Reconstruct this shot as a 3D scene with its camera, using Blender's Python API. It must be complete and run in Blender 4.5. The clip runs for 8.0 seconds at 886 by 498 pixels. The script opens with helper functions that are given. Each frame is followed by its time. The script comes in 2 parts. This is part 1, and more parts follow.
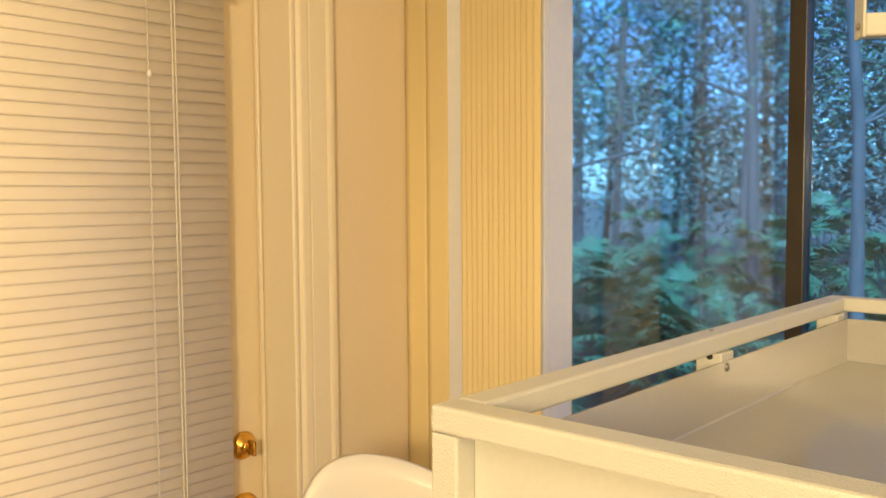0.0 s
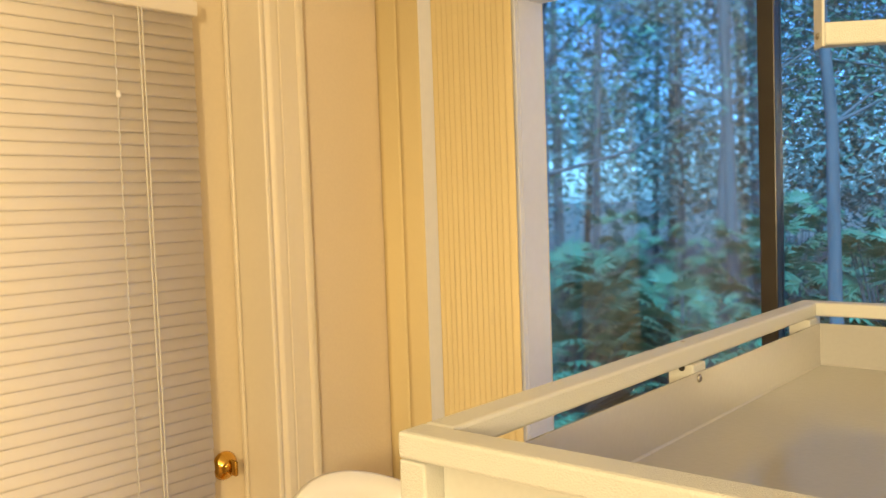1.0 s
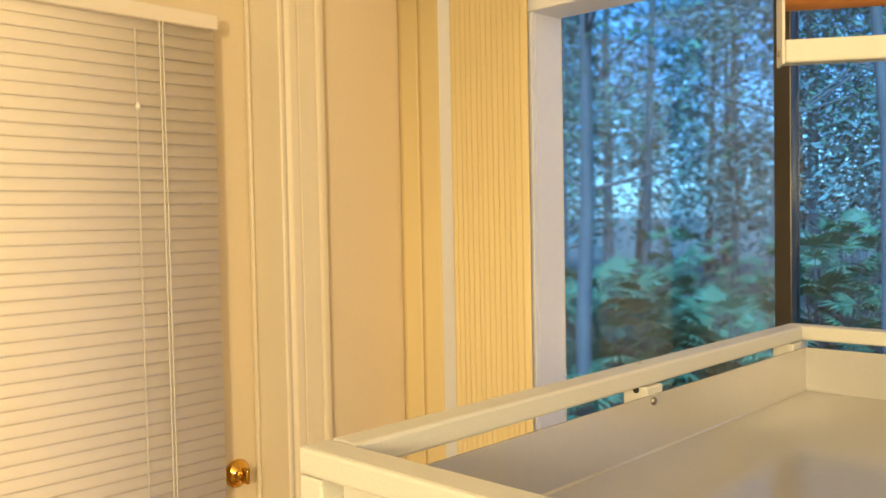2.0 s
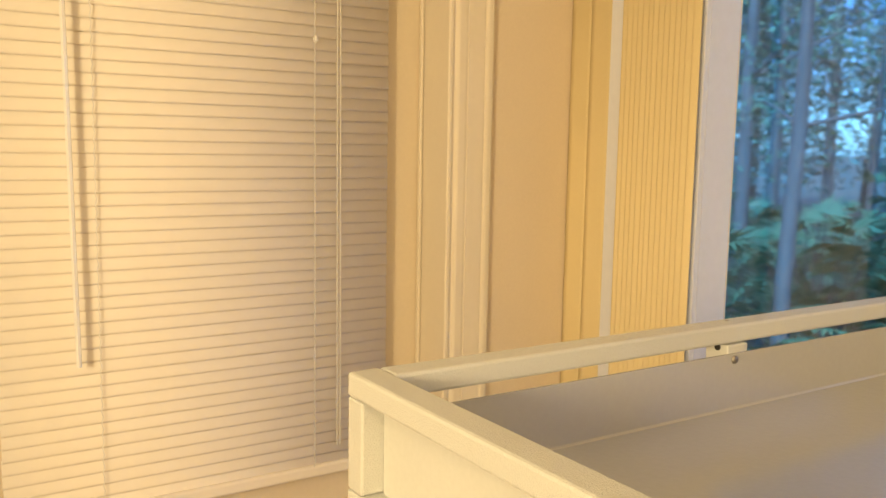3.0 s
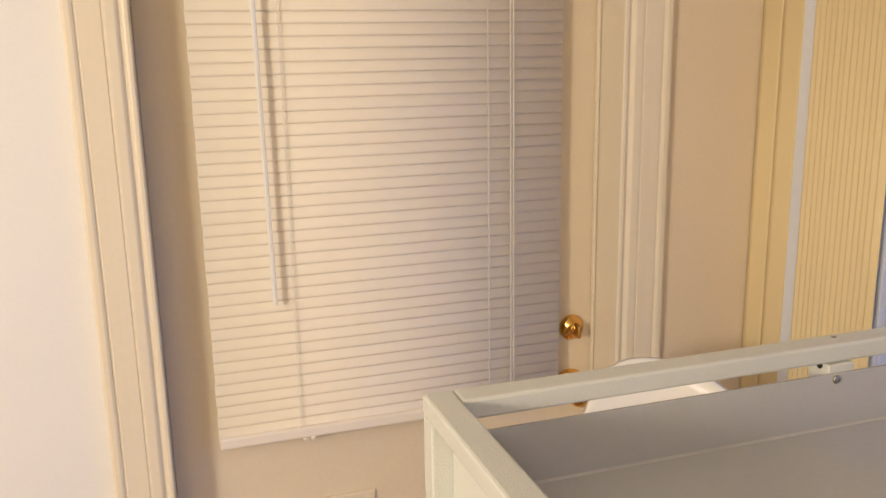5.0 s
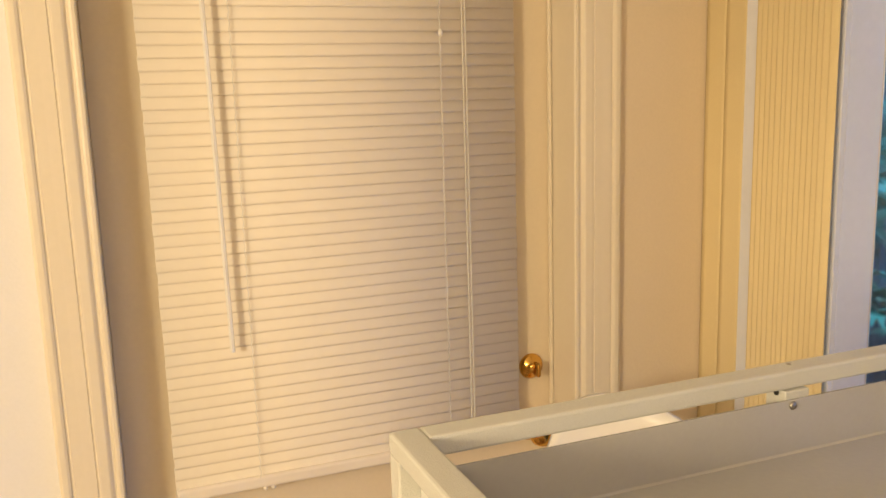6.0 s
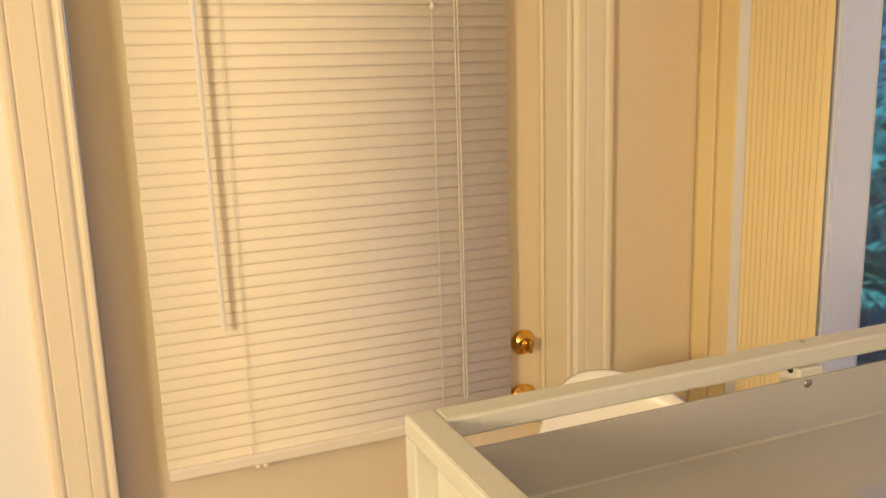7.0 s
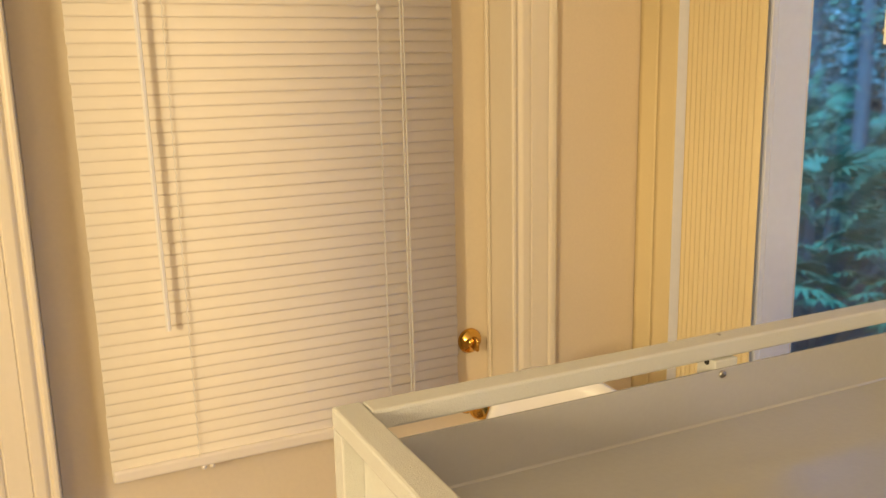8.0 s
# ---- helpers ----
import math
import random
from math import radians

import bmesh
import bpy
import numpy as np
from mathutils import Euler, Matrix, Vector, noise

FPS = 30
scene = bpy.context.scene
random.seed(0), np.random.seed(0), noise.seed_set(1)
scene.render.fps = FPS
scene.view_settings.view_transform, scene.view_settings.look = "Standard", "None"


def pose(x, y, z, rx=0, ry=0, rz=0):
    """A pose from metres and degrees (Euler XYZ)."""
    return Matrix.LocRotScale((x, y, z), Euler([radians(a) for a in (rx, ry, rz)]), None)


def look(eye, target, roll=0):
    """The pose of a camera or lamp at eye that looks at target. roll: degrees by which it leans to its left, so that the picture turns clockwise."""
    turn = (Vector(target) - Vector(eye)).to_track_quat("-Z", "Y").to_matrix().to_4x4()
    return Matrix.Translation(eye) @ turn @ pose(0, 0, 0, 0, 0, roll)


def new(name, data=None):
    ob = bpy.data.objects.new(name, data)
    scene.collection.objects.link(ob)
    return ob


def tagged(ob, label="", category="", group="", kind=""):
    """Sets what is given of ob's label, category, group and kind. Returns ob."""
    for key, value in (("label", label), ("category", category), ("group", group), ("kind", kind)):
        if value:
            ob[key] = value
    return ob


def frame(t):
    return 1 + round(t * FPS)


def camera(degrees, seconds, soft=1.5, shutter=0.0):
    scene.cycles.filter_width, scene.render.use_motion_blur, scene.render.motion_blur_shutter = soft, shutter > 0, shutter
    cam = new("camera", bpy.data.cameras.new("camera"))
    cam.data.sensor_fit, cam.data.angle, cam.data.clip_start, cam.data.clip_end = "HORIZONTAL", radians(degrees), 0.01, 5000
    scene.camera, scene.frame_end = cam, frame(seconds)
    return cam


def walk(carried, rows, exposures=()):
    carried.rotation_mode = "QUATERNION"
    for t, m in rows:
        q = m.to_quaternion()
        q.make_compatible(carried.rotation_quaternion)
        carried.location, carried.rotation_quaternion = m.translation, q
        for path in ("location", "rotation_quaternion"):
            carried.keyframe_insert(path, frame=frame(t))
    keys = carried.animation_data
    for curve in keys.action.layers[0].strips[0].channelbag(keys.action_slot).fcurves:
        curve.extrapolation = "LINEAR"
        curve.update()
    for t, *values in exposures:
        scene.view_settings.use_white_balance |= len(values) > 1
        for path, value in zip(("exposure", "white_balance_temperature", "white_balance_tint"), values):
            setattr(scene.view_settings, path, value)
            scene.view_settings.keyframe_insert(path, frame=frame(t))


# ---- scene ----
cam = camera(54.4, 8.0)
PATH = [
    (0, (-0.212, -1.261, 1.524), (1.278, 0.067, 1.401), -0.4),
    (0.5, (-0.214, -1.263, 1.531), (1.27, 0.073, 1.414), -1.6),
    (1, (-0.204, -1.266, 1.531), (1.314, 0.031, 1.426), -2.0),
    (1.5, (-0.19, -1.281, 1.531), (1.34, 0.002, 1.422), -2.7),
    (2, (-0.159, -1.314, 1.531), (1.282, 0.072, 1.459), -1.1),
    (2.2, (-0.156, -1.341, 1.535), (1.153, 0.169, 1.45), -0.2),
    (3.3, (-0.1, -1.39, 1.555), (0.906, 0.308, 1.235), 1.4),
    (3.5, (-0.088, -1.399, 1.572), (0.827, 0.337, 1.183), 1.6),
    (4, (-0.069, -1.414, 1.582), (0.643, 0.389, 1.087), 1.3),
    (4.1, (-0.084, -1.419, 1.581), (0.624, 0.388, 1.096), 1.7),
    (4.5, (-0.046, -1.405, 1.594), (0.561, 0.438, 1.106), -0.1),
    (5, (-0.059, -1.435, 1.619), (0.553, 0.414, 1.165), -1.0),
    (5.2, (-0.057, -1.443, 1.617), (0.573, 0.407, 1.193), -1.1),
    (6.3, (-0.066, -1.432, 1.616), (0.668, 0.395, 1.261), -2.0),
    (6.5, (-0.052, -1.416, 1.612), (0.679, 0.408, 1.239), -2.2),
    (7, (-0.077, -1.42, 1.616), (0.674, 0.387, 1.202), -1.7),
    (7.5, (-0.086, -1.439, 1.618), (0.728, 0.342, 1.21), -1.0),
    (8, (-0.068, -1.442, 1.617), (0.776, 0.323, 1.202), -1.2),
]
EXPOSURES = [(0, 0.98, 6500, 6), (2.2, 1.08, 6450, 4), (3.3, 0.85, 6250, 8), (3.8, 0.8, 5900, 10), (4.1, 0.76, 5350, 14), (4.6, 0.76, 5000, 19), (5.2, 0.76, 4950, 13), (6.3, 0.82, 6100, 11), (8, 0.8, 6100, 8)]
walk(cam, [(t, look(eye, target, roll)) for t, eye, target, roll in PATH], EXPOSURES)

# ---- world and light ----
world = bpy.data.worlds.new("dusk")
scene.world = world
world.use_nodes = True
wn = world.node_tree.nodes
sky = wn.new("ShaderNodeTexSky")
sky.sky_type = "NISHITA"
sky.sun_disc = False
sky.sun_elevation = radians(52.0)
sky.sun_rotation = radians(243)
sky.ozone_density = 6.0
cool = wn.new("ShaderNodeVectorMath")     # dusk seen by a camera set for lamplight
cool.operation = "MULTIPLY"
cool.inputs[1].default_value = (0.52, 1.18, 2.0)
world.node_tree.links.new(sky.outputs[0], cool.inputs[0])
world.node_tree.links.new(cool.outputs[0], wn["Background"].inputs[0])
wn["Background"].inputs[1].default_value = 0.15


def lamp(name, kind, m, power, colour, size=0.3, size_y=None):
    data = bpy.data.lights.new(name, kind)
    data.energy = power
    data.color = colour
    if kind == "AREA":
        data.size = size
        if size_y:
            data.shape, data.size_y = "RECTANGLE", size_y
    elif kind == "SUN":
        data.angle = size
    else:
        data.shadow_soft_size = size
    ob = new(name, data)
    ob.matrix_world = m
    return ob


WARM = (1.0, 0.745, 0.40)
lamp("sun", "SUN", look((-10, -5, 14), (0, 0, 0)), 5.0, (0.24, 0.60, 1.0), radians(25))
lamp("room_lamp", "POINT", pose(-1.33, -1.86, 1.74), 61, WARM, 0.16)
# unseen fill added below the ceiling, no fixture belongs to it
lamp("fill_light", "AREA", look((-0.6, -2.6, 2.40), (-0.6, -2.6, 0)), 7, WARM, 0.5)


# ---- materials ----
def material(name, base, rough=0.5, metal=0.0, bump=0.0, scale=40.0, vary=0.06, stretch=(1, 1, 1), bump2=0.0, scale2=4.0, spec=0.5, transmission=0.0, each=0.0):
    """Two-scale procedural surface: large stains, fine grain and relief."""
    mat = bpy.data.materials.new(name)
    mat.use_nodes = True
    nt = mat.node_tree
    p = nt.nodes["Principled BSDF"]
    link = nt.links.new
    tc = nt.nodes.new("ShaderNodeTexCoord")
    mp = nt.nodes.new("ShaderNodeMapping")
    mp.inputs["Scale"].default_value = stretch
    link(tc.outputs["Object"], mp.inputs[0])
    fine = nt.nodes.new("ShaderNodeTexNoise")
    fine.inputs["Scale"].default_value, fine.inputs["Detail"].default_value = scale, 4
    coarse = nt.nodes.new("ShaderNodeTexNoise")
    coarse.inputs["Scale"].default_value, coarse.inputs["Detail"].default_value = scale2, 3
    link(mp.outputs[0], fine.inputs[0])
    link(mp.outputs[0], coarse.inputs[0])
    add = nt.nodes.new("ShaderNodeMath")
    add.operation = "ADD"
    link(fine.outputs[0], add.inputs[0])
    link(coarse.outputs[0], add.inputs[1])
    last = add
    if each:
        info = nt.nodes.new("ShaderNodeObjectInfo")
        mul = nt.nodes.new("ShaderNodeMath")
        mul.operation = "MULTIPLY_ADD"
        mul.inputs[1].default_value = each
        link(info.outputs["Random"], mul.inputs[0])
        link(add.outputs[0], mul.inputs[2])
        last = mul
    ramp = nt.nodes.new("ShaderNodeMapRange")
    ramp.inputs[1].default_value, ramp.inputs[2].default_value = 0.6, 1.4 + each
    ramp.inputs[3].default_value, ramp.inputs[4].default_value = 1 - vary, 1 + vary
    link(last.outputs[0], ramp.inputs[0])
    mix = nt.nodes.new("ShaderNodeVectorMath")
    mix.operation = "SCALE"
    mix.inputs[0].default_value = base
    link(ramp.outputs[0], mix.inputs["Scale"])
    link(mix.outputs[0], p.inputs["Base Color"])
    rr = nt.nodes.new("ShaderNodeMapRange")
    rr.inputs[1].default_value, rr.inputs[2].default_value = 0.3, 0.7
    rr.inputs[3].default_value, rr.inputs[4].default_value = max(rough - 0.02, 0.02), min(rough + 0.03, 1)
    link(coarse.outputs[0], rr.inputs[0])
    link(rr.outputs[0], p.inputs["Roughness"])
    p.inputs["Metallic"].default_value = metal
    p.inputs["Specular IOR Level"].default_value = spec
    p.inputs["Transmission Weight"].default_value = transmission
    if bump:
        b = nt.nodes.new("ShaderNodeBump")
        b.inputs["Strength"].default_value, b.inputs["Distance"].default_value = bump, 0.002
        link(fine.outputs[0], b.inputs["Height"])
        link(b.outputs[0], p.inputs["Normal"])
    return mat


WALL = material("wall_paint", (0.81, 0.70, 0.54), 0.7, bump=0.15, scale=180, vary=0.03, scale2=1.5)
TRIM = material("trim_paint", (0.80, 0.73, 0.60), 0.34, bump=0.03, scale=90, vary=0.02, scale2=2.5)
# white paint with the window's blue daylight put into its base colour
JAMB = material("daylit_jamb_paint", (0.76, 0.79, 0.89), 0.5, bump=0.05, scale=60, vary=0.03)
DOOR = material("door_paint", (0.80, 0.70, 0.53), 0.42, bump=0.08, scale=120, vary=0.03)
SLAT = material("vinyl_slat", (0.86, 0.80, 0.71), 0.58, vary=0.025, scale=30, each=0.25)
CORD = material("cord", (0.75, 0.73, 0.68), 0.8, vary=0.05, scale=300)
VANE = material("vane_fabric", (0.80, 0.675, 0.39), 0.7, bump=0.12, scale=500, vary=0.035, stretch=(1, 1, 0.5), scale2=6, each=0.3)
BRASS = material("brass", (0.78, 0.46, 0.10), 0.16, 1.0, vary=0.08, scale=30)
DARK = material("bronze_frame", (0.025, 0.022, 0.02), 0.3, vary=0.2, scale=20)
STEEL = material("screw_steel", (0.35, 0.33, 0.3), 0.35, 1.0, vary=0.1)
# plain black, for the castors and for the dark inside small openings
BLACK = material("black_plastic_and_hole_shade", (0.02, 0.02, 0.02), 0.8, vary=0.1)
HAMMER = material("hammered_enamel", (0.58, 0.585, 0.555), 0.24, bump=0.4, scale=1200, vary=0.05, scale2=6)
SMOOTH = material("smooth_enamel", (0.58, 0.585, 0.555), 0.34, bump=0.06, scale=300, vary=0.04, scale2=8)
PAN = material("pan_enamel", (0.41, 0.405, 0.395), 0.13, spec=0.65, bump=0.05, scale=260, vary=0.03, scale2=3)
PLASTIC = material("white_plastic", (0.84, 0.83, 0.82), 0.3, vary=0.02, scale=12)
PERCH = material("perch_wood", (0.42, 0.17, 0.045), 0.5, bump=0.2, scale=60, vary=0.2, stretch=(1, 0.1, 1))
CARPET = material("floor_finish", (0.30, 0.22, 0.15), 0.6, bump=0.2, scale=60, vary=0.15)
CEIL = material("ceiling_paint", (0.78, 0.76, 0.72), 0.9, bump=0.3, scale=90, vary=0.03)
ACRYL = material("clear_acrylic", (0.95, 0.94, 0.92), 0.12, vary=0.01, transmission=0.08)
BARK = material("bark", (0.10, 0.095, 0.09), 0.9, bump=0.8, scale=14, vary=0.35, stretch=(1, 1, 0.2), scale2=2)
LEAF = material("leaf", (0.075, 0.17, 0.085), 0.5, vary=0.5, scale=3, scale2=0.6)
# haze is in this colour: paler and bluer than the near leaves
HAZE_LEAF = material("hazed_far_leaf", (0.12, 0.20, 0.18), 0.7, vary=0.5, scale=2, scale2=0.4)
SOIL = material("leaf_litter", (0.09, 0.08, 0.055), 0.95, bump=0.5, scale=5, vary=0.4, scale2=0.3)


def glass(name, ior, blur):
    mat = bpy.data.materials.new(name)
    mat.use_nodes = True
    nt = mat.node_tree
    nt.nodes.remove(nt.nodes["Principled BSDF"])
    out = nt.nodes["Material Output"]
    clear = nt.nodes.new("ShaderNodeBsdfRefraction")
    clear.inputs["Color"].default_value = (0.95, 0.97, 0.98, 1)
    clear.inputs["Roughness"].default_value = blur
    clear.inputs["IOR"].default_value = 1.45
    shine = nt.nodes.new("ShaderNodeBsdfGlossy")
    shine.inputs["Roughness"].default_value = 0.0
    fr = nt.nodes.new("ShaderNodeFresnel")
    fr.inputs[0].default_value = ior
    mix = nt.nodes.new("ShaderNodeMixShader")
    nt.links.new(fr.outputs[0], mix.inputs[0])
    nt.links.new(clear.outputs[0], mix.inputs[1])
    nt.links.new(shine.outputs[0], mix.inputs[2])
    nt.links.new(mix.outputs[0], out.inputs[0])
    return mat


GLASS = glass("window_glass", 1.55, 0.050)
GLASS2 = glass("clear_window_glass", 1.5, 0.034)


# ---- mesh helpers ----
def mesh(name, bm, mat, smooth=False):
    me = bpy.data.meshes.new(name)
    bmesh.ops.recalc_face_normals(bm, faces=bm.faces)
    bm.to_mesh(me)
    bm.free()
    me.materials.append(mat)
    if smooth:
        for f in me.polygons:
            f.use_smooth = True
    return me


def part(name, bm, mat, parent=None, label="", smooth=False):
    ob = new(name, mesh(name, bm, mat, smooth))
    ob.parent = parent
    if label:
        ob["label"] = label
    return ob


def thing(name, at, label, category, group="", kind=""):
    ob = new(name)
    ob.location = at
    ob.empty_display_size = 0.05
    return tagged(ob, label, category, group, kind)


def box(lo, hi, bevel=0.0, bm=None, seg=2):
    """A box between two corners with rounded edges; added to bm if given."""
    b = bmesh.new()
    bmesh.ops.create_cube(b, size=1)
    for v in b.verts:
        for i in range(3):
            v.co[i] = lo[i] + (v.co[i] + 0.5) * (hi[i] - lo[i])
    if bevel:
        bmesh.ops.bevel(b, geom=b.edges[:], offset=bevel, segments=seg, affect="EDGES", profile=0.5)
    return join(bm, b)


def join(bm, b):
    if bm is None:
        return b
    tmp = bpy.data.meshes.new("tmp")
    b.to_mesh(tmp)
    b.free()
    bm.from_mesh(tmp)
    bpy.data.meshes.remove(tmp)
    return bm


def rod(a, b, r, n=12, r2=None, bm=None, caps=True):
    """A round bar from a to b, tapering to r2."""
    a, b = Vector(a), Vector(b)
    m = bmesh.new()
    bmesh.ops.create_cone(m, cap_ends=caps, segments=n, radius1=r, radius2=r if r2 is None else r2, depth=(b - a).length)
    m.transform(Matrix.Translation((a + b) / 2) @ (b - a).to_track_quat("Z", "Y").to_matrix().to_4x4())
    return join(bm, m)


def turned(profile, n=24, m=None):
    """A turned body from (radius, height) pairs about z, laid by the pose m."""
    b = bmesh.new()
    rings = [[b.verts.new((r * math.cos(k * math.tau / n), r * math.sin(k * math.tau / n), h)) for k in range(n)] for r, h in profile]
    for p, q in zip(rings, rings[1:]):
        for k in range(n):
            b.faces.new((p[k], p[(k + 1) % n], q[(k + 1) % n], q[k]))
    b.faces.new(rings[0])
    b.faces.new(rings[-1])
    if m is not None:
        b.transform(m)
    return b


def extrude(outline, lo, hi, axis="z"):
    """A closed outline drawn out along an axis."""
    b = bmesh.new()
    place = {"z": lambda p, h: (p[0], p[1], h), "x": lambda p, h: (h, p[0], p[1]), "y": lambda p, h: (p[0], h, p[1])}[axis]
    ra = [b.verts.new(place(p, lo)) for p in outline]
    rb = [b.verts.new(place(p, hi)) for p in outline]
    n = len(outline)
    for i in range(n):
        b.faces.new((ra[i], ra[(i + 1) % n], rb[(i + 1) % n], rb[i]))
    b.faces.new(ra)
    b.faces.new(rb)
    return b


# ---- the room ----
WY = -0.06      # room face of the door wall
WX = 1.03       # room face of the window wall
DX0, DX1 = -0.098, 0.754   # door opening
H = 2.45


def wall(name, boxes, mat, label):
    bm = None
    for lo, hi in boxes:
        bm = box(lo, hi, 0, bm)
    return tagged(part(name, bm, mat), label, "wall", kind="structure")


WHITE = material("white_wall_paint", (0.80, 0.80, 0.84), 0.6, bump=0.12, scale=180, vary=0.02, scale2=1.5)
wall("wall_pier", [((-0.75, WY, 0), (DX0, 0.12, H))], WHITE, "white painted wall beside the door")
wall("wall_north", [((DX1, WY, 0), (WX, 0.12, H)), ((DX0, WY, 2.05), (DX1, 0.12, H))], WALL,
     "cream painted wall around a recessed exterior door")
WIN = (-0.40, -2.30, 0.30, 1.885)   # y0, y1, z0, z1 of the window opening
wall("wall_east", [((WX, WIN[0], 0), (1.108, 0.12, H)), ((WX, -4.2, 0), (1.108, WIN[1], H)), ((WX, WIN[1], 0), (1.108, WIN[0], WIN[2])),
                   ((WX, WIN[1], WIN[3]), (1.108, WIN[0], H))], WALL, "cream painted wall with a wide window opening")
wall("wall_west", [((-3.4, -4.32, 0), (-3.28, 1.5, H))], WALL, "plain cream painted wall closing the room")
wall("wall_south", [((-3.28, -4.32, 0), (1.108, -4.2, H))], WALL, "plain cream painted wall behind the cage")
wall("wall_hall", [((-3.28, 1.5, 0), (-0.63, 1.62, H)), ((-0.75, 0.12, 0), (-0.63, 1.5, H))], WALL, "plain painted wall of the unlit side passage")
tagged(part("floor", box((-3.4, 0.12, -0.1), (-0.63, 1.6, 0), 0, box((-3.4, -4.32, -0.1), (1.108, 0.12, 0))), CARPET), "brown floor of the room", "floor", kind="structure")
tagged(part("ceiling", box((-3.4, 0.12, H), (-0.63, 1.62, H + 0.1), 0, box((-3.4, -4.32, H), (1.108, 0.12, H + 0.1))), CEIL), "white painted room ceiling", "ceiling", kind="structure")


def casing(x0, x1, flip, name):
    """Door casing with reeds, drawn up along the jamb; x0 is the edge by the door."""
    w = x1 - x0
    prof = [(0.0, 0.0), (0.0, 0.0090), (0.02, 0.0112), (0.07, 0.0118), (0.105, 0.0105), (0.125, 0.0078), (0.15, 0.0080), (0.19, 0.0125), (0.225, 0.0142), (0.35, 0.0150),
            (0.385, 0.0148), (0.395, 0.0132), (0.415, 0.0132), (0.425, 0.0152), (0.60, 0.0158), (0.775, 0.0168), (0.79, 0.0150), (0.81, 0.0150), (0.83, 0.0182), (0.87, 0.0200),
            (0.95, 0.0200), (0.985, 0.0185), (1.0, 0.0155), (1.0, 0.0)]
    out = [(x0 + u * w, WY - d) for u, d in prof]
    return tagged(part(name, extrude(out, 0, 2.12), TRIM), "reeded cream door casing", "trim", kind="structure")


casing(0.733, 0.826, False, "trim")
casing(-0.078, -0.169, True, "trim")
tagged(part("trim", box((-0.169, WY - 0.018, 2.05), (0.818, WY - 0.0005, 2.14), 0.003), TRIM), "flat cream head casing above the door", "trim", kind="structure")
tagged(part("door_jamb", box((DX1 - 0.014, WY + 0.001, 0), (DX1 + 0.001, 0.1, 2.05), 0.002), TRIM), "cream painted door jamb", "door jamb", kind="structure")
tagged(part("door_jamb", box((DX0 - 0.001, WY + 0.001, 0), (DX0 + 0.021, 0.1, 2.05), 0.002), TRIM), "cream painted door jamb", "door jamb", kind="structure")

# ---- the door ----
DY = 0.035
door = thing("door_1", (0.33, DY, 0), "cream panelled exterior door with brass locks, closed", "door", kind="structure")


def dpart(name, bm, mat, parent, label="", smooth=False):
    ob = part(name, bm, mat, parent, label, smooth)
    top = parent
    while top.parent:
        top = top.parent
    ob.matrix_parent_inverse = Matrix.Translation(top.location).inverted() if parent is top else Matrix()
    return ob


dpart("weather_strip", box((DX1 - 0.0215, DY - 0.011, 0.01), (DX1 - 0.0146, DY - 0.001, 2.04), 0.003, None, 3), TRIM, door, "white rubber weather strip")
slab = dpart("slab", box((DX0 + 0.0213, DY, 0.008), (DX1 - 0.0143, DY + 0.044, 2.04), 0.002), DOOR, door)


def raised_panel(x0, x1, z0, z1):
    bm = None
    for lo, hi in (((x0, z0), (x1, z0 + 0.018)), ((x0, z1 - 0.018), (x1, z1)), ((x0, z0 + 0.016), (x0 + 0.018, z1 - 0.016)), ((x1 - 0.018, z0 + 0.016), (x1, z1 - 0.016))):
        bm = box((lo[0], DY - 0.007, lo[1]), (hi[0], DY + 0.002, hi[1]), 0.0045, bm, 3)
    b = bmesh.new()
    i, k = 0.030, 0.052
    o = [(x0 + i, z0 + i), (x1 - i, z0 + i), (x1 - i, z1 - i), (x0 + i, z1 - i)]
    n = [(x0 + k, z0 + k), (x1 - k, z0 + k), (x1 - k, z1 - k), (x0 + k, z1 - k)]
    vo = [b.verts.new((x, DY + 0.001, z)) for x, z in o]
    vi = [b.verts.new((x, DY - 0.006, z)) for x, z in n]
    for q in range(4):
        b.faces.new((vo[q], vo[(q + 1) % 4], vi[(q + 1) % 4], vi[q]))
    b.faces.new(vi)
    return join(bm, b)


for x0, x1 in ((0.058, 0.283), (0.388, 0.613)):
    dpart("raised_panel", raised_panel(x0, x1, 0.25, 0.803), DOOR, door)

turn90 = pose(0, 0, 0, 90, 0, 0)
bolt = dpart("deadbolt", turned([(0.025, 0), (0.026, 0.004), (0.022, 0.010), (0.016, 0.013), (0.011, 0.020), (0.010, 0.022)], 28, pose(0.692, DY, 1.076) @ turn90), BRASS, door, "polished brass deadbolt", True)
dpart("thumb_turn", box((0.688, DY - 0.040, 1.062), (0.696, DY - 0.018, 1.090), 0.004, None, 3), BRASS, bolt, "", True)
knob = dpart("door_knob", turned([(0.033, 0), (0.034, 0.004), (0.028, 0.010), (0.013, 0.014), (0.011, 0.032), (0.019, 0.038), (0.026, 0.047), (0.0275, 0.056), (0.024, 0.066), (0.012, 0.071), (0.003, 0.072)],
                                 28, pose(0.689, DY, 0.955) @ turn90), BRASS, door, "polished brass round knob", True)

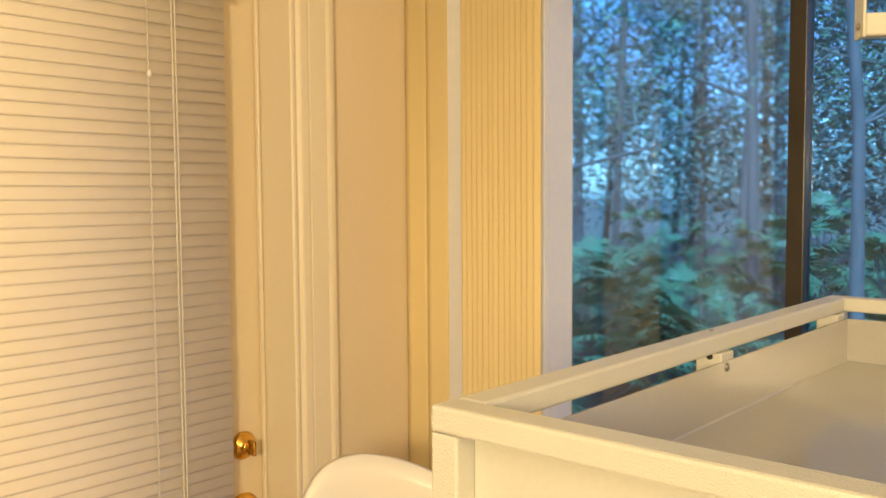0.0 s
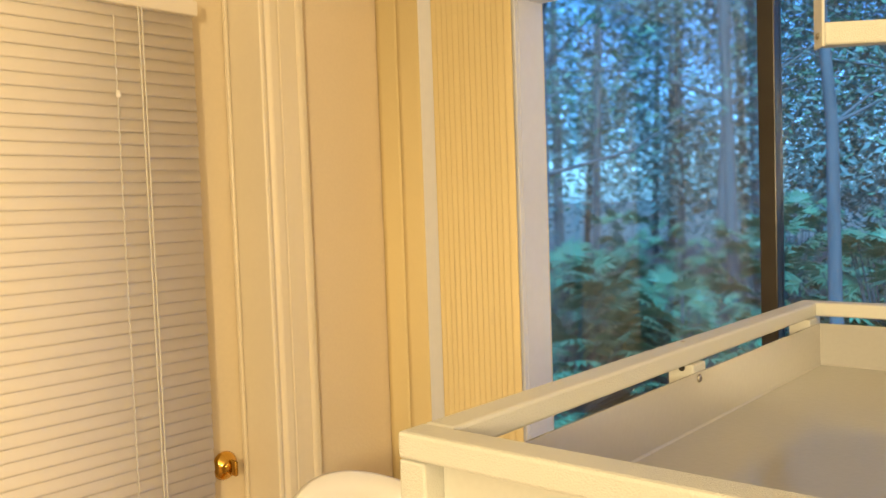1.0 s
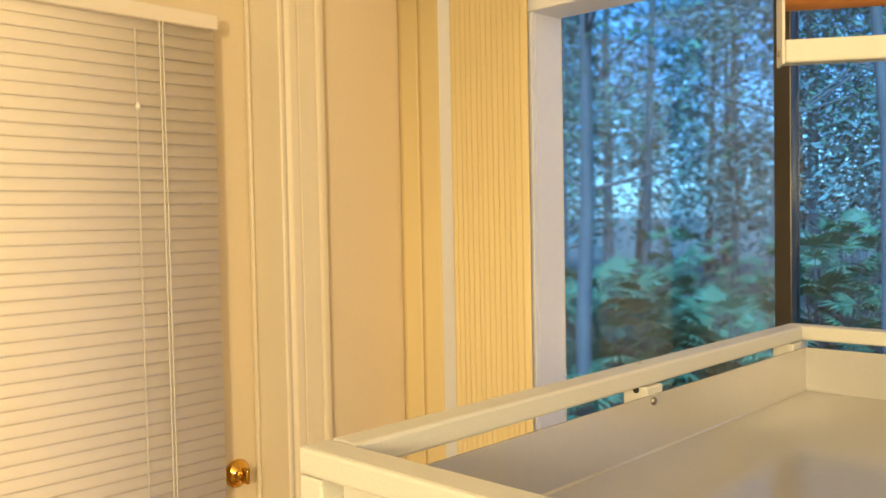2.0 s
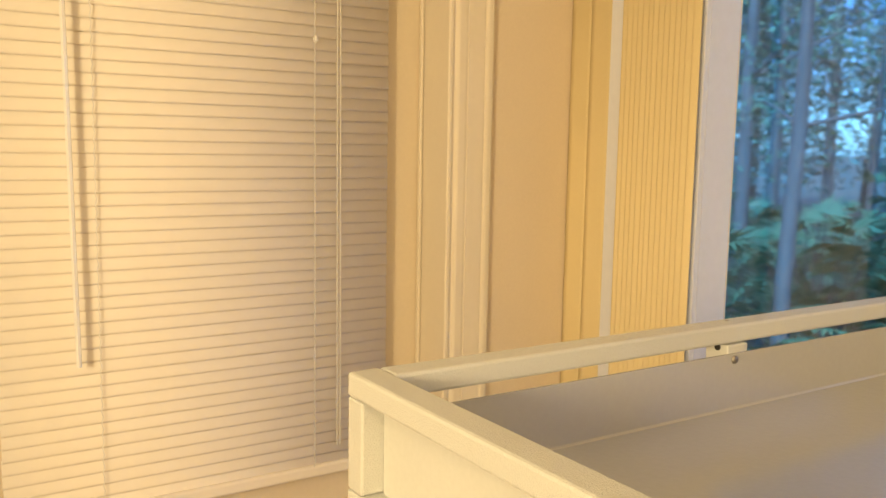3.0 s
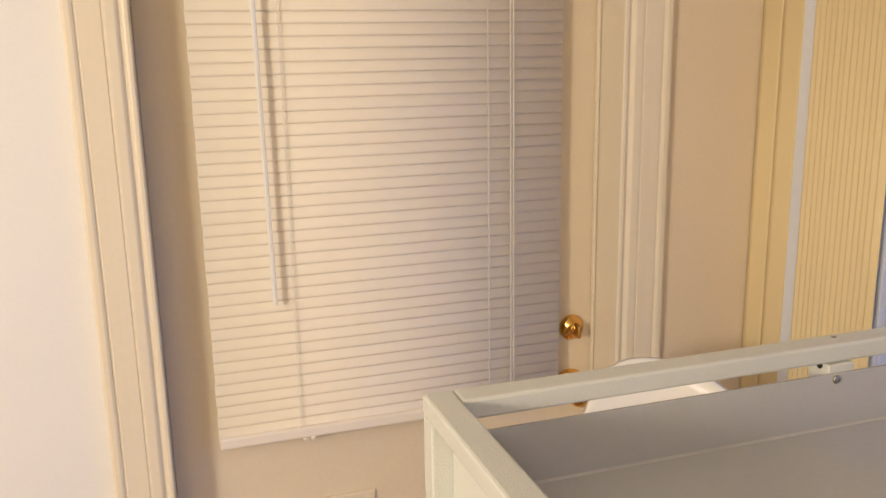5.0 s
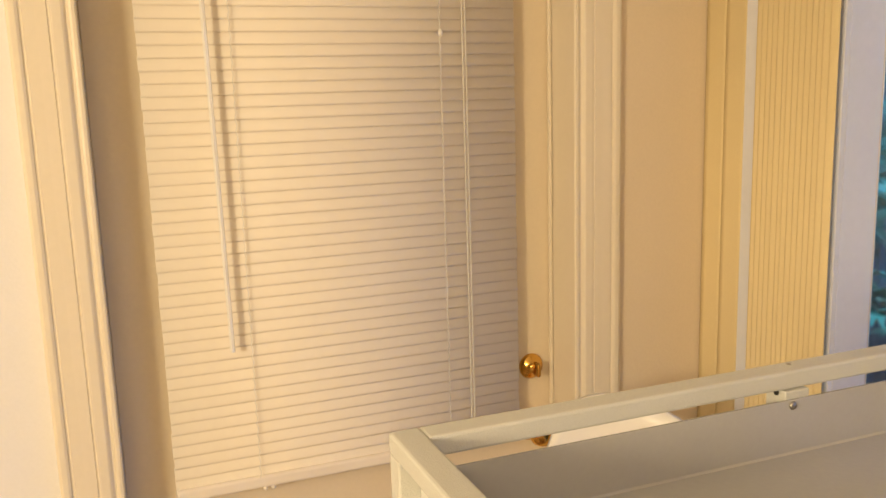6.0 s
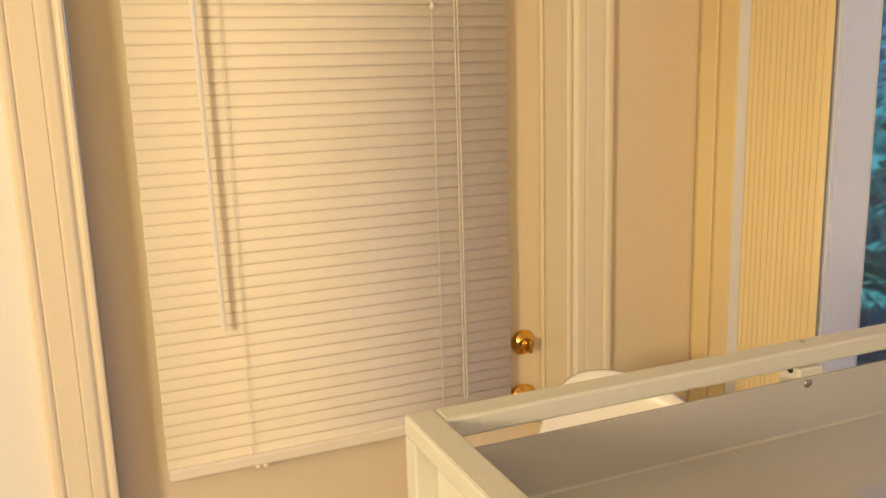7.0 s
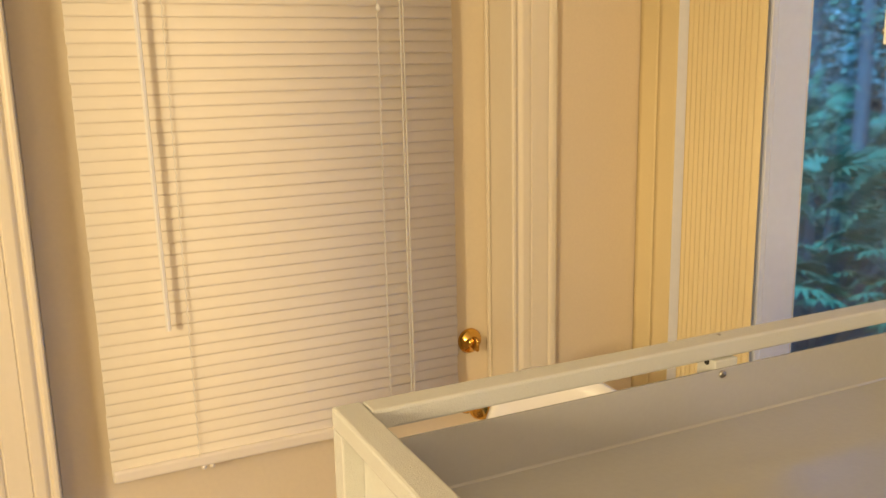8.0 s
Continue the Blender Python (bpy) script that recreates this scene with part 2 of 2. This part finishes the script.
# ---- the mini blind on the door ----
BX0, BX1, BZ0, BZ1, PITCH = 0.0, 0.65, 0.946, 1.884, 0.01993
blind = thing("mini_blind", (0.325, 0.0, BZ0), "cream vinyl mini blind with closed slats hanging on the door", "window blind")
dpart("head_rail", box((BX0, -0.016, BZ1 - 0.026), (BX1, 0.016, BZ1), 0.003), SLAT, blind)
dpart("bottom_rail", box((BX0 + 0.002, -0.010, BZ0), (BX1 - 0.002, 0.009, BZ0 + 0.022), 0.005, None, 3), SLAT, blind)


def slat_bm():
    b = bmesh.new()
    front, back = [], []
    for k in range(7):
        u = k / 6
        z = 0.0118 - 0.0236 * u
        y = 0.0017 - 0.0034 * u - 0.0010 * math.sin(u * math.pi)
        front.append((y, z))
        back.append((y + 0.0006, z))
    out = front + back[::-1]
    ends = (BX0 + 0.002, BX1 - 0.002)
    ra = [b.verts.new((ends[0], y, z)) for y, z in out]
    rb = [b.verts.new((ends[1], y, z)) for y, z in out]
    n = len(out)
    for i in range(n):
        b.faces.new((ra[i], ra[(i + 1) % n], rb[(i + 1) % n], rb[i]))
    b.faces.new(ra)
    b.faces.new(rb)
    return b


slat_mesh = mesh("slat", slat_bm(), SLAT, True)
rng = random.Random(4)
z = BZ0 + 0.0293
while z < BZ1 - 0.030:
    s = new("slat", slat_mesh)
    s.parent = blind
    s.location = (-0.325 + rng.uniform(-0.0008, 0.0008), 0, z - BZ0)
    s.rotation_euler = (rng.uniform(-0.03, 0.03), rng.uniform(-0.0006, 0.0006), 0)
    z += PITCH


def tube(points, r, n=5):
    """One unbroken round cord along a line of points."""
    b = bmesh.new()
    rings = [[b.verts.new((p[0] + r * math.cos(k * math.tau / n), p[1] + r * math.sin(k * math.tau / n), p[2])) for k in range(n)] for p in points]
    for p, q in zip(rings, rings[1:]):
        for k in range(n):
            b.faces.new((p[k], p[(k + 1) % n], q[(k + 1) % n], q[k]))
    b.faces.new(rings[0])
    b.faces.new(rings[-1])
    return b


def ladder(x):
    """A zigzag string ladder along the face of the slats."""
    count = int((BZ1 - BZ0 - 0.05) / PITCH * 2)
    return tube([(x + (0.0012 if k % 2 else -0.0012), -0.0095, BZ0 + 0.02 + k * PITCH / 2) for k in range(count)], 0.0008)


for x in (0.143, 0.501):
    dpart("ladder_cord", ladder(x), CORD, blind)
for x in (0.541, 0.547):
    dpart("lift_cord", rod((x, -0.014, BZ1 - 0.02), (x + 0.002, -0.013, 1.0), 0.0011, 6), CORD, blind)
wand = dpart("tilt_wand", rod((0.100, -0.030, BZ1 - 0.03), (0.109, -0.028, 1.203), 0.0042, 6), ACRYL, blind, "clear plastic tilt wand")
# clear bead, its bright glint put into a white plastic colour
dpart("cord_bead", turned([(0.001, 0), (0.004, 0.002), (0.0045, 0.006), (0.002, 0.012)], 10, pose(0.501, -0.013, 1.712)), PLASTIC, blind, "", True)
for x in (0.150, 0.164):
    dpart("cord_plug", turned([(0.002, 0), (0.0045, 0.002), (0.0045, 0.006), (0.002, 0.009)], 10, pose(x, -0.006, BZ0 - 0.006)), SLAT, blind, "", True)

# ---- the window and its coverings ----
win = thing("window_1", (1.10, -1.3, 0.30), "wide window with a white jamb and a dark bronze mullion", "window", kind="structure")
GX = 1.10
dpart("mullion", box((GX - 0.004, -0.811, WIN[2]), (GX + 0.030, -0.785, WIN[3]), 0.002), DARK, win, "dark bronze mullion")
dpart("pane", box((GX + 0.001, -0.785, WIN[2]), (GX + 0.007, WIN[0] + 0.006, WIN[3])), GLASS, win).visible_shadow = False
dpart("pane", box((GX + 0.016, WIN[1], WIN[2]), (GX + 0.022, -0.811, WIN[3])), GLASS2, win).visible_shadow = False
tagged(part("jamb_lining", box((WX - 0.001, WIN[0] - 0.001, WIN[2]), (GX, WIN[0] + 0.02, WIN[3]), 0), JAMB), "white painted window jamb", "window jamb", kind="structure")
tagged(part("window_head", box((WX - 0.016, WIN[1], WIN[3] - 0.006), (GX, WIN[0] + 0.02, WIN[3] + 0.06), 0.002), JAMB), "white painted window head trim", "trim", kind="structure")
tagged(part("window_sill", box((WX - 0.03, WIN[1], WIN[2] - 0.02), (GX, WIN[0], WIN[2] + 0.002), 0.003), JAMB), "white painted window sill", "window sill", kind="structure")
tagged(part("trim", box((WX - 0.012, WIN[0] - 0.0005, WIN[2]), (WX - 0.0005, -0.178, 2.0), 0.002), JAMB), "flat white window casing", "trim", kind="structure")

vb = thing("vertical_blind", (1.0, -0.25, 0.32), "cream fabric vertical blind drawn aside in a stack", "window blind")


def vane_bm(width, bow):
    out = []
    for k in range(6):
        u = k / 5
        out.append((-width / 2 + width * u, bow * math.sin(u * math.pi)))
    back = [(x, y + 0.0008) for x, y in out[::-1]]
    return extrude(out + back, 0, 1.66)


dpart("head_track", box((0.985, -2.2, 1.985), (1.025, -0.08, 2.02), 0.003), TRIM, vb)
flat_vane = mesh("vane", vane_bm(0.058, 0.0), VANE, True)
for i, (x, y, a) in enumerate(((1.0262, -0.0905, 90), (1.0248, -0.1470, 90))):
    v = new("vane", flat_vane)
    v.parent = vb
    v.matrix_basis = Matrix.Translation((x - 1.0, y + 0.25, 0)) @ pose(0, 0, 0, 0, 0, a)
edge_vane = mesh("vane", vane_bm(0.0150, 0.0007), VANE, True)
n = 14
for i in range(n):
    v = new("vane", edge_vane)
    v.parent = vb
    y = -0.236 - 0.161 * i / (n - 1) + rng.uniform(-0.0012, 0.0012)
    v.matrix_basis = Matrix.Translation((-0.0005, y + 0.25, 0)) @ pose(0, 0, 0, 0, 0, 104 + rng.uniform(-3, 3))

# ---- the bird cage with its tray top ----
CO = Vector((0.071, -1.0, 0))              # outer corner by the camera's first place
CW, CD = 0.550, 0.55                       # width along the door wall, depth
RT, RH, RW = 1.430, 0.0125, 0.018           # rail top, rail height, rail width
FT = 1.369                                 # top of the tray's lower frame
cage = thing("bird_cage", CO, "cream hammered-enamel metal bird cage with a shallow tray top", "bird cage")


def cpart(name, bm, mat, parent=cage, label="", smooth=False):
    return part(name, bm, mat, parent, label, smooth)


def rail_ring(top, h, name, w=RW):
    cpart(name, box((w, -w, top - h), (CW - w, 0, top), 0.0018), HAMMER)
    cpart(name, box((w, -CD, top - h), (CW - w, -CD + w, top), 0.0018), HAMMER)
    cpart(name, box((0, -CD, top - h), (w, 0, top), 0.0018), HAMMER)
    cpart(name, box((CW - w, -CD, top - h), (CW, 0, top), 0.0018), HAMMER)


rail_ring(RT, RH, "top_rail")
rail_ring(FT, 0.016, "frame_rail")
rail_ring(FT - 0.0172, 0.020, "frame_rail")
rail_ring(0.42, 0.022, "frame_rail")
for x, y in ((0, 0), (CW - 0.016, 0), (0, -CD + 0.016), (CW - 0.016, -CD + 0.016)):
    cpart("post", box((x + 0.0003, y - 0.0157, FT + 0.0002), (x + 0.0157, y - 0.0003, RT - RH - 0.0002), 0.0012), HAMMER)
    cpart("leg", box((x + 0.0003, y - 0.0157, 0.05), (x + 0.0157, y - 0.0003, FT - 0.0374), 0.0012), HAMMER)

# the pan hangs inside the rails
pb = bmesh.new()
i0, t = 0.0205, 0.0015
lo, hi = (i0, -CD + i0), (CW - i0, -i0)
PF, PT = 1.3745, RT - 0.0180


def ring(b, x0, y0, x1, y1, z):
    return [b.verts.new(c) for c in ((x0, y0, z), (x1, y0, z), (x1, y1, z), (x0, y1, z))]


loops = [ring(pb, lo[0], lo[1], hi[0], hi[1], FT + 0.0005), ring(pb, lo[0], lo[1], hi[0], hi[1], PT), ring(pb, lo[0] + t, lo[1] + t, hi[0] - t, hi[1] - t, PT),
         ring(pb, lo[0] + t, lo[1] + t, hi[0] - t, hi[1] - t, PF + 0.0012), ring(pb, lo[0] + 0.0027, lo[1] + 0.0027, hi[0] - 0.0027, hi[1] - 0.0027, PF)]
for a, b in zip(loops, loops[1:]):
    for q in range(4):
        pb.faces.new((a[q], a[(q + 1) % 4], b[(q + 1) % 4], b[q]))
pb.faces.new(loops[-1])
pb.faces.new(loops[0])
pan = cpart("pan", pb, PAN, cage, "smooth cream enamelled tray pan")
PI = 0.0125
for lo2, hi2, top in (((PI, -CD + 0.016), (PI + 0.0015, -0.016), RT - 0.0158), ((CW - PI - 0.0015, -CD + 0.016), (CW - PI, -0.016), RT - 0.027),
                      ((0.016, -PI - 0.0015), (CW - 0.016, -PI), RT - 0.027), ((0.016, -CD + PI), (CW - 0.016, -CD + PI + 0.0015), RT - 0.027)):
    cpart("side_panel", box((lo2[0], lo2[1], FT - 0.015), (hi2[0], hi2[1], top), 0.0004), SMOOTH)
for x in (0.276, CW - 0.034):
    cpart("spacer", box((x - 0.010, -0.0202, RT - 0.029), (x + 0.010, -0.002, RT - RH - 0.0003), 0.001), HAMMER)
for y in (-0.27, -CD + 0.05):
    cpart("spacer", box((CW - 0.0202, y - 0.012, RT - 0.029), (CW - 0.006, y + 0.012, RT - RH - 0.0003), 0.001), HAMMER)
cpart("screw", turned([(0.0001, 0), (0.0022, 0.0002), (0.0028, 0.001), (0.0028, 0.0016)], 14, pose(0.2705, -0.0220 - 0.0016, RT - 0.0220) @ pose(0, 0, 0, -90, 0, 0)), STEEL, cage, "", True)
# black disc laid on the spacer for the shade inside its bolt hole
cpart("bolt_hole_disc", turned([(0.0022, 0), (0.0022, 0.0012)], 14, pose(0.2664, -0.0120, RT - 0.0152) @ pose(0, 0, 0, 0, -90, 0)), BLACK)

cpart("rail_screw", turned([(0.0016, 0), (0.0016, 0.0004), (0.0008, 0.0007)], 12, pose(0.281, -0.006, RT)), STEEL, cage, "", True)

# black block set on the leg for the shade inside a slot
cpart("lock_slot_block", box((-0.0004, -0.0125, 1.306), (0.0012, -0.0085, 1.327), 0.0004), BLACK)
cpart("lock_bolt", turned([(0.0042, 0), (0.0042, 0.0012), (0.0030, 0.0028), (0.0010, 0.0034)], 14, pose(-0.0004, -0.0105, 1.316) @ pose(0, 0, 0, 0, -90, 0)), STEEL, cage, "round steel bolt head", True)

# wire sides
bar = mesh("bar", rod((0, 0, 0.42), (0, 0, FT - 0.036), 0.0019, 8), HAMMER, True)
for k in range(1, 27):
    for x, y in ((k * CW / 27, -0.009), (k * CW / 27, -CD + 0.009)):
        o = new("bar", bar)
        o.parent = cage
        o.location = (x, y, 0)
for k in range(1, 26):
    for x, y in ((0.009, -k * CD / 26), (CW - 0.009, -k * CD / 26)):
        o = new("bar", bar)
        o.parent = cage
        o.location = (x, y, 0)
cpart("base_shelf", box((0.02, -CD + 0.02, 0.395), (CW - 0.02, -0.02, 0.41), 0.003), HAMMER)
for x, y in ((0.009, -0.009), (CW - 0.009, -0.009), (0.009, -CD + 0.009), (CW - 0.009, -CD + 0.009)):
    cpart("castor", turned([(0.006, 0.0), (0.024, 0.006), (0.026, 0.026), (0.024, 0.046), (0.006, 0.05)], 16, pose(x, y, 0)), BLACK, cage, "black plastic castor", True)

# perch stand on the far rail, its crossbar slanting in over the pan
PE, PD = Vector((0.323, -0.086, 0)), Vector((0.56, -0.83, 0)).normalized()      # end of the crossbar and its direction
lay = Matrix.Translation(PE) @ pose(0, 0, 0, 0, 0, math.degrees(math.atan2(PD.y, PD.x)))


def laid(bm):
    """Sets a body drawn along x down along the crossbar."""
    bm.transform(lay)
    return bm


for y in (-0.104, -0.40):
    cpart("perch_post", box((CW - 0.018, y, RT), (CW - 0.002, y + 0.016, 1.80), 0.0015), HAMMER)
cpart("perch_crossbar", laid(box((0.0012, -0.007, 1.6250), (0.36, 0.007, 1.6398), 0.0015)), HAMMER)
cpart("perch_bracket", laid(box((-0.0010, -0.0085, 1.6240), (0.0010, 0.0085, 1.690), 0.0006)), HAMMER)
cpart("perch", laid(rod((0.0012, 0, 1.6755), (0.36, 0, 1.6755), 0.0165, 24)), PERCH, cage, "round orange-brown wooden perch", True)
cpart("perch_arm", box((PE.x + 0.36 * PD.x + 0.004, -0.400, 1.6252), (CW - 0.004, -0.386, 1.6396), 0.0015), HAMMER)
for z in (1.632, 1.683):
    cpart("bracket_screw", laid(turned([(0.0022, 0), (0.0022, 0.0008), (0.0012, 0.0014)], 12, pose(-0.0010, 0, z) @ pose(0, 0, 0, 0, -90, 0))), STEEL, cage, "", True)

# ---- white chair by the door ----
chair = thing("bar_chair", (0.648, -0.392, 0), "white moulded plastic bar chair with a rounded back", "chair")


def shell():
    b = bmesh.new()
    nu, nv = 30, 22
    grid = []
    for j in range(nv + 1):
        v = j / nv
        row = []
        for i in range(nu + 1):
            u = -1 + 2 * i / nu
            if v < 0.5:
                s = v / 0.5
                y = -0.36 + 0.36 * s
                zz = 0.72 + 0.05 * u * u * (0.4 + s)
                w = 0.155 + 0.015 * s
            else:
                s = (v - 0.5) / 0.5
                y = 0.06 * s + 0.02 * math.sin(s * 3) - 0.05 * u * u
                w = 0.170 - 0.015 * s
                top = 1.139 - 0.14 * abs(u) ** 5.5 - 0.048 * max(0, u + 0.3) ** 1.5
                zz = 0.72 + (top - 0.72) * s + 0.05 * u * u * 1.4 * (1 - s)
            row.append(b.verts.new((u * w, y, zz)))
        grid.append(row)
    for j in range(nv):
        for i in range(nu):
            b.faces.new((grid[j][i], grid[j][i + 1], grid[j + 1][i + 1], grid[j + 1][i]))
    bmesh.ops.recalc_face_normals(b, faces=b.faces)
    bmesh.ops.solidify(b, geom=b.faces[:], thickness=0.012)
    return b


part("shell", shell(), PLASTIC, chair, "", True)
for x, y in ((-0.12, -0.28), (0.12, -0.28), (-0.12, -0.03), (0.12, -0.03)):
    part("leg", rod((x * 1.3, y * 1.25 + 0.02, 0), (x, y, 0.725), 0.012, 12), PLASTIC, chair, "", True)
part("footrest", rod((-0.144, -0.31, 0.28), (0.144, -0.31, 0.28), 0.009, 10), PLASTIC, chair, "", True)
chair.rotation_euler = (0, 0, radians(-43))

# ---- outdoors ----
tagged(part("ground", box((1.3, -250, -0.75), (400, 250, -0.55)), SOIL), "brown leaf-littered woodland ground", "ground", kind="structure")
rng = random.Random(11)


def leaves(b, centre, radius, count, size, flat=0.8):
    """Small leaf quads scattered through an uneven clump."""
    for _ in range(count):
        d = Vector((rng.gauss(0, 1), rng.gauss(0, 1), rng.gauss(0, flat)))
        d = d.normalized() * radius * rng.random() ** 0.45
        c = Vector(centre) + d
        s = size * rng.uniform(0.6, 1.5)
        m = Matrix.Translation(c) @ Euler((rng.uniform(-1, 1), rng.uniform(-1, 1), rng.uniform(0, 6.3))).to_matrix().to_4x4()
        vs = [b.verts.new(m @ Vector(p)) for p in ((-s * 0.28, 0, 0), (0, -s, 0.1 * s), (s * 0.28, 0, 0), (0, s, 0.1 * s))]
        b.faces.new(vs)


def tree(x, y, h, r, lean, crown, leafsize=0.035, per=110):
    t = thing("tree", (x, y, -0.55), "tall woodland tree with a grey-brown trunk", "tree", "woodland trees")
    bm = None
    pts = []
    p = Vector((0, 0, -0.02))
    for k in range(7):
        q = p + Vector((lean * h / 7 + rng.uniform(-0.06, 0.06), rng.uniform(-0.08, 0.08), h / 7))
        bm = rod(p, q, r * (1 - k / 8.5), 10, r * (1 - (k + 1) / 8.5), bm, False)
        pts.append(q)
        p = q
    part("trunk", bm, BARK, t, "", True)
    lb = None
    tips = []
    for _ in range(crown):
        k = rng.randrange(1, 7)
        a = rng.uniform(0, 6.28)
        length = h * rng.uniform(0.12, 0.26)
        mid = pts[k] + Vector((math.cos(a), math.sin(a), rng.uniform(0.2, 0.8))) * length * 0.5
        tip = mid + Vector((math.cos(a + rng.uniform(-0.5, 0.5)), math.sin(a), rng.uniform(-0.2, 0.5))) * length * 0.6
        rr = r * 0.32 * (1 - k / 9)
        lb = rod(pts[k], mid, rr, 7, rr * 0.6, lb, False)
        lb = rod(mid, tip, rr * 0.6, 6, rr * 0.2, lb, False)
        tips += [mid, tip]
    part("limb", lb, BARK, t, "", True)
    cb = bmesh.new()
    for c in tips:
        leaves(cb, c, h * rng.uniform(0.07, 0.13), per, leafsize)
    part("crown", cb, LEAF, t, "green leafy crown")
    return t


for x, y, h, r, lean in ((5.2, 2.4, 8, 0.13, 0.02), (6.5, 0.6, 9, 0.11, -0.03), (7.5, 4.6, 10, 0.17, 0.03), (8.6, -1.2, 9, 0.10, 0.05), (9.5, 2.6, 11, 0.15, -0.02),
                         (11, 6.8, 12, 0.2, 0.02), (12, 0.9, 12, 0.16, 0.0), (13, 4.2, 12, 0.19, 0.02), (10.5, -3.6, 10, 0.14, 0.02), (15, 8.5, 13, 0.22, 0), (16, -0.5, 13, 0.2, 0.01),
                         (14, 11.0, 13, 0.2, 0.0)):
    tree(x, y, h, r * 0.52, lean, 12, 0.034, 190)


def fan(b, at, aim, size):
    """One palm fan: narrow leaflets spread round the end of a stalk."""
    q = aim.to_track_quat("Y", "Z")
    n = 13
    for k in range(n):
        a = -1.75 + 3.5 * k / (n - 1) + rng.uniform(-0.06, 0.06)
        l = size * (0.75 + 0.25 * math.cos(a)) * rng.uniform(0.85, 1.1)
        w = 0.075 * size
        d = Vector((math.sin(a), math.cos(a), -0.12 * abs(a)))
        side = Vector((math.cos(a), -math.sin(a), 0))
        pts = (Vector((0, 0, 0)), d * l * 0.5 + side * w, d * l + Vector((0, 0, -0.2 * l)), d * l * 0.5 - side * w)
        b.faces.new([b.verts.new(at + q @ p) for p in pts])


def palmetto(x, y, h, w):
    s = thing("shrub", (x, y, -0.55), "dense green palmetto shrub with fan leaves", "shrub", "woodland shrubs")
    sb = None
    cb = bmesh.new()
    for _ in range(130):
        a, l = rng.uniform(0, 6.28), rng.random() ** 0.6
        top = h * (1 - 0.55 * l * l) * rng.uniform(0.45, 1.0)
        e = Vector((math.cos(a) * w * l, math.sin(a) * w * l, top))
        sb = rod((0.05 * math.cos(a), 0.05 * math.sin(a), -0.02), e, 0.009, 5, 0.005, sb, False)
        aim = Vector((math.cos(a) * (0.3 + l), math.sin(a) * (0.3 + l), rng.uniform(0.1, 0.9))).normalized()
        fan(cb, e, aim, rng.uniform(0.20, 0.32))
    part("stalk", sb, BARK, s)
    part("foliage", cb, LEAF, s)


for x, y, h, w in ((8.2, 0.6, 2.0, 1.1), (9.2, -0.9, 2.1, 1.2), (9.8, 2.4, 1.9, 1.2), (11.2, -2.2, 2.1, 1.3), (8.6, 3.9, 1.6, 1.0), (11.5, 5.0, 1.9, 1.3), (10.2, 7.2, 1.7, 1.2),
                   (12.0, 0.8, 2.3, 1.5), (12.8, 3.0, 2.1, 1.5), (7.4, 2.3, 1.3, 0.8), (9.0, 5.6, 1.4, 0.9), (10.4, 0.2, 2.0, 1.2), (7.8, -0.6, 1.7, 0.9), (5.0, 2.9, 1.5, 0.7), (6.2, 4.3, 1.9, 1.0), (7.6, 5.6, 2.0, 1.1), (6.8, 3.2, 1.6, 0.9), (9.4, 8.6, 2.2, 1.3)):
    palmetto(x, y, h, w)

# distant woods as one mass of trunks and foliage, leaf colour paled for haze
wb = bmesh.new()
for _ in range(230):
    a = rng.uniform(-0.5, 1.25)
    d = rng.uniform(17, 34)
    x, y = 1 + d * math.cos(a), -1 + d * math.sin(a)
    h = rng.uniform(9, 16)
    for _ in range(10):
        leaves(wb, (x + rng.uniform(-1.4, 1.4), y + rng.uniform(-1.4, 1.4), h * rng.uniform(0.1, 0.95)), rng.uniform(0.9, 2.2), 130, 0.115)
tagged(part("woods", wb, HAZE_LEAF), "distant blue-green woodland, haze put into its leaf colour", "woods", kind="stuff")
tb = bmesh.new()
for _ in range(70):
    a = rng.uniform(-0.5, 1.25)
    d = rng.uniform(15, 34)
    x, y = 1 + d * math.cos(a), -1 + d * math.sin(a)
    b = bmesh.new()
    bmesh.ops.create_cone(b, cap_ends=False, segments=7, radius1=rng.uniform(0.07, 0.16), radius2=0.04, depth=14)
    b.transform(Matrix.Translation((x, y, 6.3)) @ pose(0, 0, 0, rng.uniform(-4, 4), rng.uniform(-4, 4), 0))
    tb = join(tb, b)
tagged(part("woods_trunks", tb, BARK), "grey trunks of the distant woodland", "woods", kind="stuff")
